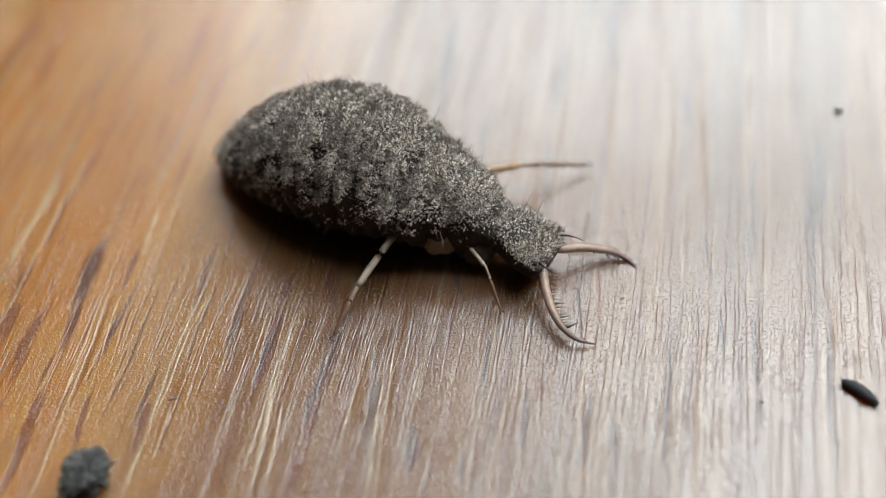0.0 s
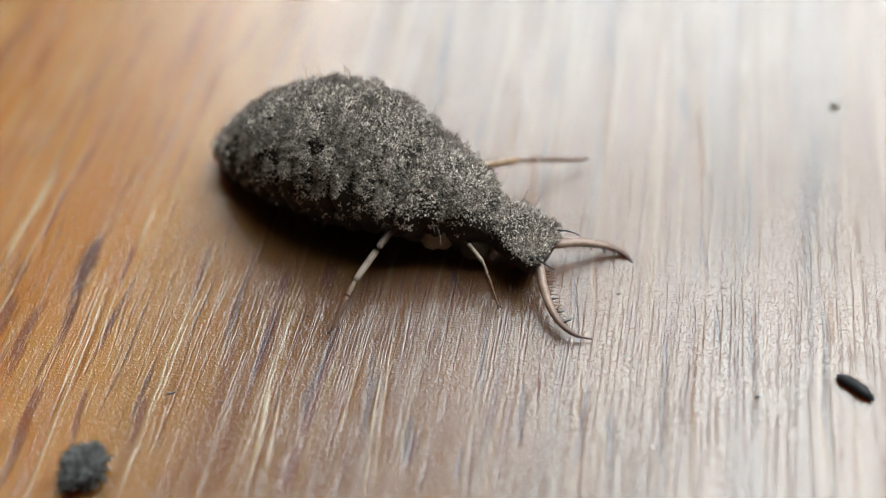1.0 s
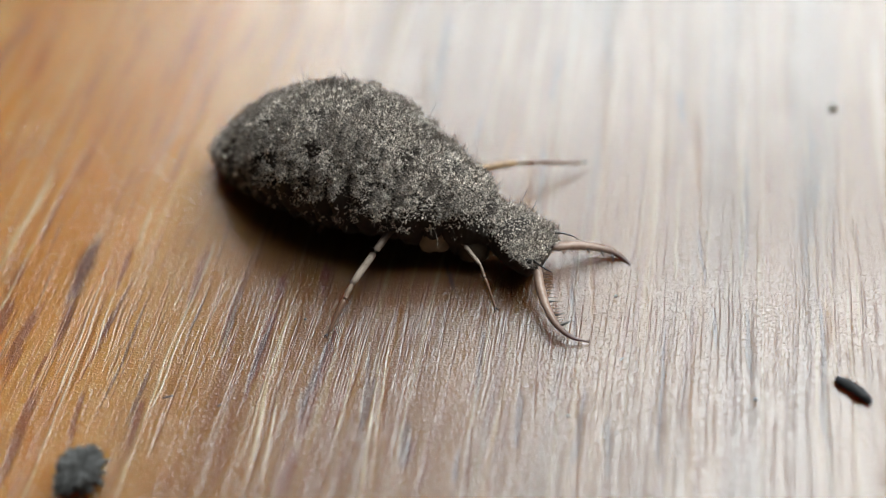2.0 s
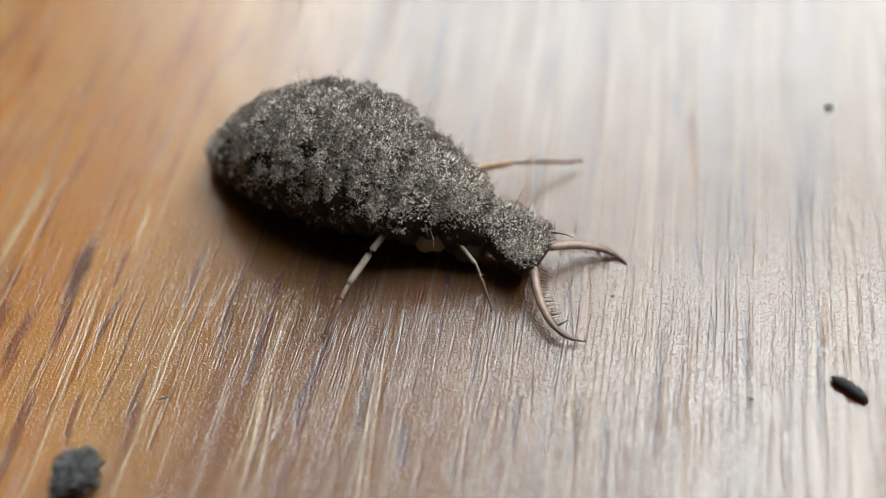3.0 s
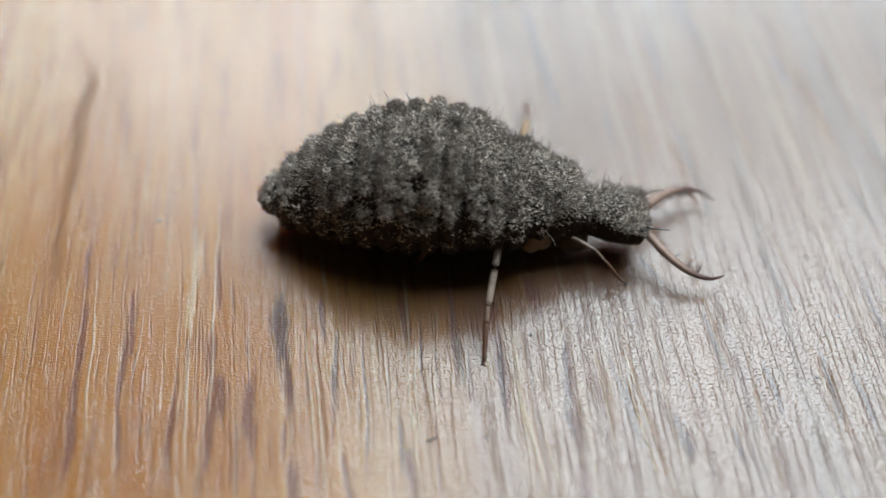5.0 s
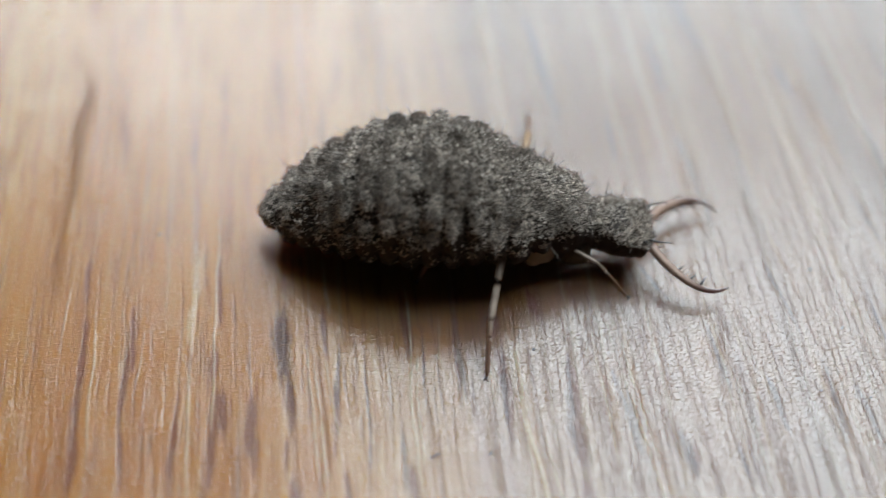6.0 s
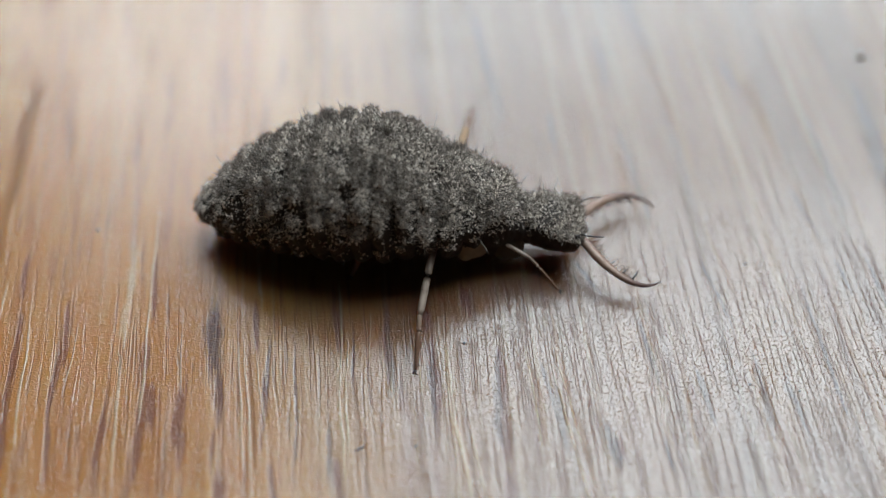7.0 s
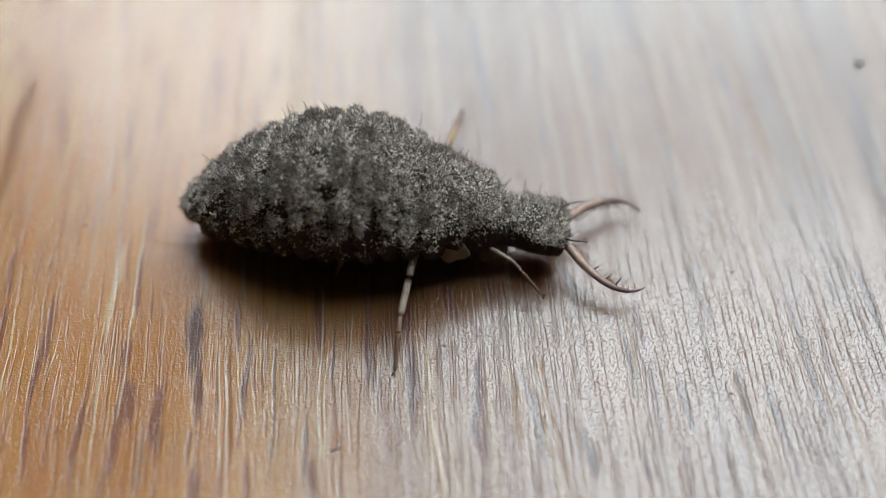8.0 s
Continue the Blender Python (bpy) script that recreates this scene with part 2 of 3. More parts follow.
    line = n.math("MULTIPLY", n.step(pale, 0.635, 0.665), n.step(fleck, 0.3, 0.6, 0.3, 1.0))
    line = n.math("MAXIMUM", n.math("MULTIPLY", line, 0.25), n.math("MULTIPLY", marks(PALE_MARKS + WEST_PALE_MARKS, 0.7, 0.42), n.step(fleck, 0.3, 0.55, 0.5, 1.0)))
    col = n.mix(n.math("MULTIPLY", line, 0.7), col, (0.46, 0.34, 0.18))
    links.new(col, bsdf.inputs["Base Color"])
    height = n.math("ADD", n.math("MULTIPLY", fibre, 0.9), n.math("MULTIPLY", dark, -0.8))
    height = n.math("ADD", height, n.math("MULTIPLY", lines, -0.45))
    height = n.math("ADD", height, n.math("MULTIPLY", n.math("ADD", n.math("MULTIPLY", line, 1.5), n.math("MULTIPLY", n.math("SUBTRACT", ridge, n.math("MULTIPLY", gap, 2.0)), 0.6)), 0.6))
    height = n.math("ADD", height, n.math("MULTIPLY", n.math("ADD", grey, tan), -0.6))
    bead = n.math("ADD", n.math("MULTIPLY", n.step(crumbs, 0.50, 0.72), 0.6), n.math("MULTIPLY", crumbs, 0.4))
    film = n.math("ADD", n.math("MULTIPLY", height, 1.1), n.math("MULTIPLY", bead, 1.6))
    height = n.math("ADD", height, n.math("MULTIPLY", bead, 1.2))
    links.new(n.bump(height, 0.7, 0.000016), bsdf.inputs["Normal"])
    links.new(n.bump(film, 0.7, 0.000013), bsdf.inputs["Coat Normal"])
    bsdf.inputs["Roughness"].default_value = 0.42
    bsdf.inputs["Subsurface Weight"].default_value = 0.5
    bsdf.inputs["Subsurface Radius"].default_value = (1.0, 0.32, 0.08)
    bsdf.inputs["Subsurface Scale"].default_value = 3.0 * MM
    bsdf.inputs["Specular IOR Level"].default_value = 0.05
    # coat thinned at marks, lines and pores, and over the patches to cut glare
    coat_loss = n.math("ADD", n.math("ADD", n.math("MULTIPLY", dark, 0.65), n.math("MULTIPLY", low_glare_patch, 0.75)), n.math("MULTIPLY", n.step(lines, 0.50, 0.66), 0.2))
    coat_loss = n.math("ADD", coat_loss, n.math("ADD", n.math("MULTIPLY", gap, 0.45), n.math("MULTIPLY", n.math("ADD", n.math("MULTIPLY", grey, 0.55), tan), 0.8)))
    coat_loss = n.math("ADD", coat_loss, n.step(pores, 0.46, 0.70, 0.0, 0.34))
    links.new(n.math("SUBTRACT", 1.12, n.math("MULTIPLY", coat_loss, 0.42), clamp=True), bsdf.inputs["Coat Weight"])
    bsdf.inputs["Coat Roughness"].default_value = 0.055
    bsdf.inputs["Coat IOR"].default_value = 1.94
    return m


def plain_material(name, a, b, scale, rough=0.85, bump=0.0002, metres=1.0, spec=0.35):
    m, nodes, links, bsdf = material(name)
    n = Net(m.node_tree)
    p = n.coords(metres)
    f = n.noise(p, scale, 4.0, 0.6)
    g = n.noise(p, scale * 0.17, 2.0)
    links.new(n.mix(n.math("ADD", n.math("MULTIPLY", f, 0.6), n.math("MULTIPLY", g, 0.4)), a, b), bsdf.inputs["Base Color"])
    links.new(n.bump(f, 0.5, bump), bsdf.inputs["Normal"])
    bsdf.inputs["Roughness"].default_value = rough
    bsdf.inputs["Specular IOR Level"].default_value = spec
    return m


def grain_material(name, dark, light, rough=0.6, spec=0.5):
    """Colour that differs from grain to grain."""
    m, nodes, links, bsdf = material(name)
    n = Net(m.node_tree)
    r = n.island()
    f = n.noise(n.coords(1000.0), 0.9, 2.0)
    t = n.math("ADD", n.math("POWER", r, 0.65), n.math("MULTIPLY", n.math("SUBTRACT", f, 0.5), 0.5), clamp=True)
    links.new(n.mix(t, dark, light), bsdf.inputs["Base Color"])
    bsdf.inputs["Roughness"].default_value = rough
    bsdf.inputs["Specular IOR Level"].default_value = spec
    return m


def jaw_material():
    m, nodes, links, bsdf = material("jaw_horn")
    n = Net(m.node_tree)
    p = n.coords(1000.0)
    x, y, z = n.split(p)
    f = n.noise(p, 6.0, 3.0)
    t = n.step(n.math("ADD", x, n.math("MULTIPLY", f, 0.3)), 0.9, 2.2)
    col = n.mix(n.step(f, 0.3, 0.7), (0.27, 0.165, 0.12), (0.40, 0.27, 0.21))
    links.new(n.mix(t, col, (0.075, 0.026, 0.018)), bsdf.inputs["Base Color"])
    bsdf.inputs["Roughness"].default_value = 0.32
    bsdf.inputs["Subsurface Weight"].default_value = 0.0
    links.new(n.bump(f, 0.3, 0.00002), bsdf.inputs["Normal"])
    return m


def leg_material(name, first, last, z0, z1):
    """Horny skin that changes colour along the limb."""
    m, nodes, links, bsdf = material(name)
    n = Net(m.node_tree)
    p = n.coords(1000.0)
    x, y, z = n.split(p)
    f = n.noise(p, 5.0, 3.0)
    t = n.step(n.math("ADD", z, n.math("MULTIPLY", n.math("SUBTRACT", f, 0.5), 0.5)), z0, z1)
    col = n.mix(t, first, last)
    links.new(n.mix(n.step(f, 0.45, 0.7, 0.0, 0.45), col, (0.20, 0.13, 0.09)), bsdf.inputs["Base Color"])
    bsdf.inputs["Roughness"].default_value = 0.4
    links.new(n.bump(f, 0.4, 0.00003), bsdf.inputs["Normal"])
    return m


WOOD = wood_material()
# wall, ceiling and floor colours kept very dark so that little light bounces
WALL = plain_material("wall_paint", (0.05, 0.045, 0.04), (0.075, 0.068, 0.06), 40.0)
CEIL = plain_material("ceiling_paint", (0.07, 0.066, 0.06), (0.10, 0.095, 0.088), 40.0)
FLOOR = plain_material("floor_covering", (0.05, 0.04, 0.032), (0.08, 0.065, 0.055), 60.0)
FRAME = plain_material("frame_paint", (0.72, 0.71, 0.69), (0.78, 0.77, 0.75), 60.0, 0.5)
SKIN = plain_material("larva_skin", (0.014, 0.010, 0.008), (0.055, 0.041, 0.034), 3.0, 0.75, 0.00006, 1000.0)
GRIT = grain_material("sand_grit", (0.07, 0.056, 0.046), (0.92, 0.82, 0.72))
BRISTLE = grain_material("larva_bristle", (0.03, 0.023, 0.019), (0.32, 0.27, 0.235), 0.5)
BLACK = plain_material("dark_bristle", (0.012, 0.010, 0.010), (0.03, 0.025, 0.022), 5.0, 0.45, 0.00001, 1000.0)
PALE = plain_material("pale_skin", (0.24, 0.18, 0.11), (0.44, 0.37, 0.27), 2.5, 0.5, 0.00004, 1000.0)
BELLY = plain_material("belly_skin", (0.05, 0.036, 0.024), (0.13, 0.10, 0.065), 2.5, 0.6, 0.00004, 1000.0)
LEG = leg_material("leg_skin", (0.14, 0.085, 0.06), (0.44, 0.35, 0.28), 0.45, 1.15)
FAR_LEG = leg_material("brown_leg_skin", (0.16, 0.10, 0.07), (0.44, 0.27, 0.13), 0.35, 1.0)
SHIN = leg_material("shin_skin", (0.38, 0.29, 0.22), (0.22, 0.12, 0.075), 0.0, 0.5)
HORN = jaw_material()
COMB = plain_material("comb_bristle", (0.06, 0.035, 0.025), (0.16, 0.10, 0.07), 5.0, 0.45, 0.00001, 1000.0)
CLOD = plain_material("clod_earth", (0.0, 0.0, 0.0), (0.17, 0.165, 0.16), 5.0, 0.85, 0.00008, 1000.0)
SEED = plain_material("black_husk", (0.005, 0.005, 0.006), (0.022, 0.022, 0.024), 3.0, 0.6, 0.00003, 1000.0)
SPECK_PALE = plain_material("dust_brown", (0.16, 0.14, 0.11), (0.26, 0.23, 0.18), 8.0, 0.8, 0.00003, 1000.0)
SPECK = plain_material("dust_grey", (0.04, 0.036, 0.034), (0.11, 0.10, 0.085), 8.0, 0.8, 0.00003, 1000.0)


# ---- mesh helpers ----
def mesh_object(name, verts, faces, mats, parent=None, smooth=True, index=None, label=""):
    me = bpy.data.meshes.new(name)
    me.from_pydata([tuple(v) for v in verts], [], [tuple(f) for f in faces])
    for mt in mats if isinstance(mats, (list, tuple)) else [mats]:
        me.materials.append(mt)
    if index is not None:
        me.polygons.foreach_set("material_index", index)
    me.polygons.foreach_set("use_smooth", [smooth] * len(me.polygons))
    me.update()
    ob = new(name, me)
    if parent is not None:
        ob.parent = parent
    if label:
        ob["label"] = label
    return ob


def box(name, x0, x1, y0, y1, z0, z1, mat, bevel=0.0, parent=None):
    bm = bmesh.new()
    bmesh.ops.create_cube(bm, size=1.0)
    for v in bm.verts:
        v.co = ((x0 + x1) / 2 + v.co.x * (x1 - x0), (y0 + y1) / 2 + v.co.y * (y1 - y0), (z0 + z1) / 2 + v.co.z * (z1 - z0))
    if bevel:
        bmesh.ops.bevel(bm, geom=bm.edges[:], offset=bevel, segments=3, affect="EDGES")
    me = bpy.data.meshes.new(name)
    bm.to_mesh(me)
    bm.free()
    me.materials.append(mat)
    ob = new(name, me)
    if parent is not None:
        ob.parent = parent
    return ob


def tube(path, radii, sides=10, flat=1.0):
    """Vertices and faces of a tapered tube along a path, with closed ends."""
    path, radii = [Vector(q) for q in path], [float(r) for r in radii]
    verts, faces = [], []
    for k, q in enumerate(path):
        along = (path[min(k + 1, len(path) - 1)] - path[max(k - 1, 0)]).normalized()
        side = along.cross(Vector((0, 0, 1)))
        side = side.normalized() if side.length > 1e-4 else Vector((1, 0, 0))
        up = side.cross(along)
        for s in range(sides):
            a = 2 * math.pi * s / sides
            verts.append(q + radii[k] * (math.cos(a) * side + flat * math.sin(a) * up))
    for k in range(len(path) - 1):
        for s in range(sides):
            a, b = k * sides + s, k * sides + (s + 1) % sides
            faces.append((a, b, b + sides, a + sides))
    faces.append(tuple(reversed(range(sides))))
    faces.append(tuple(range((len(path) - 1) * sides, len(path) * sides)))
    return verts, faces


def curve_points(points, count):
    """A smooth run of points through a few given ones."""
    pts = np.array(points, float)
    k = np.arange(len(pts))
    t = np.linspace(0, len(pts) - 1, count)
    out = []
    for s in t:
        i = int(min(max(math.floor(s), 0), len(pts) - 2))
        f = s - i
        p0, p1, p2, p3 = pts[max(i - 1, 0)], pts[i], pts[i + 1], pts[min(i + 2, len(pts) - 1)]
        out.append(0.5 * (2 * p1 + (p2 - p0) * f + (2 * p0 - 5 * p1 + 4 * p2 - p3) * f * f + (3 * p1 - p0 - 3 * p2 + p3) * f ** 3))
    return out


def joined(pieces):
    verts, faces, index = [], [], []
    for v, f, i in pieces:
        base = len(verts)
        verts += list(v)
        faces += [tuple(base + q for q in face) for face in f]
        index += [i] * len(f)
    return verts, faces, index


# ---- the setting ----
sill = box("wooden_sill", -0.55, 1.95, -0.30, WIN_Y + 0.004, -0.032, 0.0, WOOD, 0.003)
tagged(sill, "broad varnished orange-brown wooden board with streaked grain", "wooden board", kind="structure")
# unseen room added around the board to close off and dim the surroundings
RX0, RX1, RY0, ZF, ZC, TH = -1.7, 2.3, -2.9, -0.86, FILL_Z, 0.20
floor = box("floor", RX0 - TH, RX1 + TH, RY0 - TH, WIN_Y + TH, ZF - 0.1, ZF, FLOOR)
tagged(floor, "unseen dark brown floor of the room", "floor", kind="structure")


def block_mesh(name, blocks, mat):
    """One mesh of plain blocks, each x0, x1, y0, y1, z0, z1."""
    bm = bmesh.new()
    for x0, x1, y0, y1, z0, z1 in blocks:
        r = bmesh.ops.create_cube(bm, size=1.0)
        for v in r["verts"]:
            v.co = ((x0 + x1) / 2 + v.co.x * (x1 - x0), (y0 + y1) / 2 + v.co.y * (y1 - y0), (z0 + z1) / 2 + v.co.z * (z1 - z0))
    me = bpy.data.meshes.new(name)
    bm.to_mesh(me)
    bm.free()
    me.materials.append(mat)
    return new(name, me)


CY1 = WIN_Y + TH
# unseen ceiling, left open where the added overhead lamp shines through
ceiling = block_mesh("ceiling", [(RX0 - TH, FILL_X0, RY0 - TH, CY1, ZC, ZC + 0.1), (FILL_X1, RX1 + TH, RY0 - TH, CY1, ZC, ZC + 0.1),
                                 (FILL_X0, FILL_X1, RY0 - TH, FILL_Y0, ZC, ZC + 0.1), (FILL_X0, FILL_X1, FILL_Y1, CY1, ZC, ZC + 0.1)], CEIL)
tagged(ceiling, "unseen dark ceiling with an opening for the added overhead lamp", "ceiling", kind="structure")
for nm, a in (("wall_south", (RX0, RX1, RY0 - TH, RY0, ZF, ZC)), ("wall_west", (RX0 - TH, RX0, RY0 - TH, WIN_Y + TH, ZF, ZC)),
              ("wall_east", (RX1, RX1 + TH, RY0 - TH, WIN_Y + TH, ZF, ZC))):
    tagged(box(nm, *a, WALL), "unseen room wall coloured dark to hold back bounced light", "wall", kind="structure")


def window_wall():
    """The wall with the window's opening, in one mesh of four blocks, and a block under the sill."""
    blocks = [(RX0, WIN_X0, WIN_Y, WIN_Y + TH, ZF, ZC), (WIN_X1, RX1, WIN_Y, WIN_Y + TH, ZF, ZC),
              (WIN_X0, WIN_X1, WIN_Y, WIN_Y + TH, ZF, WIN_Z0), (WIN_X0, WIN_X1, WIN_Y, WIN_Y + TH, WIN_Z1, ZC),
              (-0.5, 1.9, -0.02, WIN_Y, ZF, -0.032)]
    return tagged(block_mesh("wall_north", blocks, WALL), "painted wall with a window opening beside the wooden board", "wall", kind="structure")


window_wall()


# ---- loose bits on the wood ----
def lump(name, mat, size, rough, seed, label, category, place, group="", cuts=3, lobes=0.0):
    """A rough clod: a ball of many faces pushed in and out by noise, its underside on the wood."""
    bm = bmesh.new()
    bmesh.ops.create_icosphere(bm, subdivisions=cuts, radius=1.0)
    for v in bm.verts:
        d = v.co.normalized()
        r = 1 + rough * noise.fractal(d * 3.4 + Vector((seed, 0, 0)), 0.8, 2.1, 6) + lobes * noise.noise(d * 1.2 + Vector((0, seed, 0)))
        v.co = Vector((d.x * size[0], d.y * size[1], d.z * size[2])) * r * MM
    low = min(v.co.z for v in bm.verts)
    for v in bm.verts:
        v.co.z -= low + 0.00001
    me = bpy.data.meshes.new(name)
    bm.to_mesh(me)
    bm.free()
    me.materials.append(mat)
    ob = new(name, me)
    x, y, turn = place
    ob.matrix_world = pose(x * MM, y * MM, 0, 0, 0, turn)
    return tagged(ob, label, category, group)


def clod():
    """A clod of earth: one lump with crumbs of several sizes standing out of it."""
    bm = bmesh.new()
    bmesh.ops.create_icosphere(bm, subdivisions=6, radius=1.0)
    for v in bm.verts:
        d = v.co.normalized()
        near, places = noise.voronoi(d * 3.1 + Vector((7.3, 1.1, 4.2)))
        fine, _ = noise.voronoi(d * 8.0)
        r = 0.72 + 0.42 * min(0.8, near[1] - near[0]) + 0.14 * min(0.8, fine[1] - fine[0]) + 0.30 * noise.noise(d * 1.3 + Vector((0, 4, 0)))
        v.co = Vector((d.x * 0.86, d.y * 0.64 + 0.12 * d.x, d.z * 0.56)) * r * MM
    low = min(v.co.z for v in bm.verts)
    for v in bm.verts:
        v.co.z -= low + 0.00001
    me = bpy.data.meshes.new("earth_clod")
    bm.to_mesh(me)
    bm.free()
    me.materials.append(CLOD)
    ob = new("earth_clod", me)
    ob.matrix_world = pose(-5.98 * MM, -4.95 * MM, 0, 0, 0, 30)
    return tagged(ob, "small crumbly dark grey clod of earth lying on wood", "clod")


clod()


def husk():
    """A thin black husk, pointed at one end and blunt at the other."""
    path = curve_points([(-0.66, 0, 0.10), (-0.45, 0.03, 0.13), (0.0, 0.05, 0.17), (0.4, 0.02, 0.16), (0.64, -0.02, 0.12)], 22)
    rad = [0.03 + 0.19 * math.sin(math.pi * min(1, (k + 0.6) / 22) ** 0.8) ** 0.7 for k in range(22)]
    v, f = tube(path, rad, 14, 0.62)
    v = [(Vector((q.x * 0.9, q.y * 0.85, q.z * 0.8)) + 0.05 * noise.noise_vector(q * 5)) * MM for q in v]
    low = min(q.z for q in v)
    ob = mesh_object("black_husk", [q - Vector((0, 0, low)) for q in v], f, SEED)
    ob.matrix_world = pose(15.64 * MM, -3.90 * MM, 0, 0, 0, -49)
    return tagged(ob, "narrow glossy black seed husk lying on wood", "seed husk")


husk()
SPECKS = [(18.17, 7.40, 0.15, 0.13, 0), (9.5, 0.05, 0.08, 0.04, 30), (8.8, -4.66, 0.035, 0.03, 0), (7.53, -4.0, 0.04, 0.03, 20),
          (9.31, -2.23, 0.07, 0.02, 35), (-9.9, 7.9, 0.06, 0.05, 0), (-3.95, -2.44, 0.17, 0.03, 12), (-2.42, -2.86, 0.07, 0.03, 40),
          (0.0, 0.0, 0.045, 0.04, 0), (12.85, -3.9, 0.05, 0.06, 60)]
for k, (x, y, a, b, turn) in enumerate(SPECKS):
    lump("dust_speck", SPECK if k > 5 else SPECK_PALE, (a, b, min(a, b) * 0.7), 0.35, 11.0 + k, "tiny dark grey speck of dust lying on wood", "dust speck", (x, y, turn), "specks on the wood", 2)


# ---- the antlion larva ----
# its own space: x ahead, y to its left, z up from the wood
larva = tagged(new("antlion_larva"), "grey sand-dusted antlion larva with sickle jaws standing on wood", "insect larva")
larva.empty_display_size = 0.002

# along the body: place, half width, half height, height of the middle
STATIONS = {
    "abdomen": [(-6.15, 0.1, 0.1, 1.25), (-5.9, 0.49, 0.43, 1.3), (-5.3, 0.98, 0.9, 1.48), (-4.6, 1.39, 1.3, 1.75), (-3.9, 1.68, 1.68, 1.98),
                (-3.1, 1.94, 1.98, 2.22), (-2.3, 2.15, 2.16, 2.38), (-1.5, 2.26, 2.26, 2.47), (-0.8, 2.31, 2.29, 2.5), (0.0, 2.27, 2.26, 2.54),
                (0.6, 2.16, 2.16, 2.54), (1.2, 2.05, 1.84, 2.48), (1.8, 1.79, 1.29, 2.36), (2.1, 1.3, 0.8, 2.25)],
    "thorax": [(1.0, 1.3, 0.8, 2.25), (1.3, 1.85, 1.22, 2.34), (1.9, 1.92, 1.28, 2.36), (2.5, 1.66, 1.16, 2.30), (3.0, 1.34, 0.95, 2.26), (3.3, 0.8, 0.5, 2.2)],
    "neck_segment": [(2.6, 0.6, 0.4, 2.2), (2.9, 1.18, 0.90, 2.26), (3.4, 1.26, 0.95, 2.24), (3.8, 1.06, 0.82, 2.14), (4.15, 0.82, 0.52, 1.86), (4.5, 0.70, 0.43, 1.62), (4.85, 0.45, 0.3, 1.5)],
    "head": [(-0.05, 0.36, 0.26, 0.0), (0.12, 0.66, 0.40, 0.0), (0.5, 0.82, 0.46, -0.02), (1.0, 0.90, 0.45, -0.08), (1.5, 0.95, 0.40, -0.16), (1.8, 0.90, 0.33, -0.22),
             (1.96, 0.62, 0.20, -0.26)],
}
NECK = (4.22, 0.0, 1.95)


def profile(stations, x):
    s = np.array(stations)
    return [np.interp(x, s[:, 0], s[:, k]) for k in (1, 2, 3)]


def loft(name, parent, rings, sides, folds, rough, seed, below=1.13, droop=0.0, keel=1.0, lift=0.0):
    """A body segment: rounded cross sections along x, with folds across it and rows of warts."""
    st = STATIONS[name]
    ts = np.linspace(0, 1, rings)
    x0, x1 = st[0][0], st[-1][0]
    verts, faces = [], []
    grid = np.linspace(x0, x1, 400)
    soft = np.array([profile(st, x) for x in grid])
    kernel = np.ones(13) / 13
    for k in range(3):
        padded = np.r_[np.full(6, soft[0, k]), soft[:, k], np.full(6, soft[-1, k])]
        soft[:, k] = np.convolve(padded, kernel, "valid")
    for t in ts:
        x = x0 + (x1 - x0) * t
        a, b, c = [np.interp(x, grid, soft[:, k]) for k in range(3)]
        up = lift * min(1, b)
        under = (b * below + up) / (b - up)
        b, c = b - up, c + up
        fold = 0.0
        if folds:
            fold = abs(math.sin(math.pi * (x - x0) / folds)) ** 0.55 - 0.75
        for s in range(sides):
            th = 2 * math.pi * s / sides
            cy, cz = math.cos(th), math.sin(th)
            bb = b if cz > 0 else b * under * (1 + droop * min(1, max(0, (-3.2 - x) / 2)))
            wy = cy if cz > 0 else math.copysign(abs(cy) ** keel, cy)
            p = Vector((x, a * wy, c + bb * cz))
            out = Vector((0, cy / max(a, 0.1), cz / max(bb, 0.1))).normalized()
            wart = 0.5 + 0.5 * math.cos(9 * th)
            d = 0.34 * fold * (0.5 + 0.5 * wart) * min(1, a)
            d += rough * noise.fractal(p * 1.6 + Vector((seed, 0, 0)), 1.0, 2.0, 5) * min(1, a + 0.2)
            verts.append((p + out * d) * MM)
    for k in range(rings - 1):
        for s in range(sides):
            i, j = k * sides + s, k * sides + (s + 1) % sides
            faces.append((i, j, j + sides, i + sides))
    faces.append(tuple(reversed(range(sides))))
    faces.append(tuple(range((rings - 1) * sides, rings * sides)))
    return mesh_object(name, verts, faces, SKIN, parent)


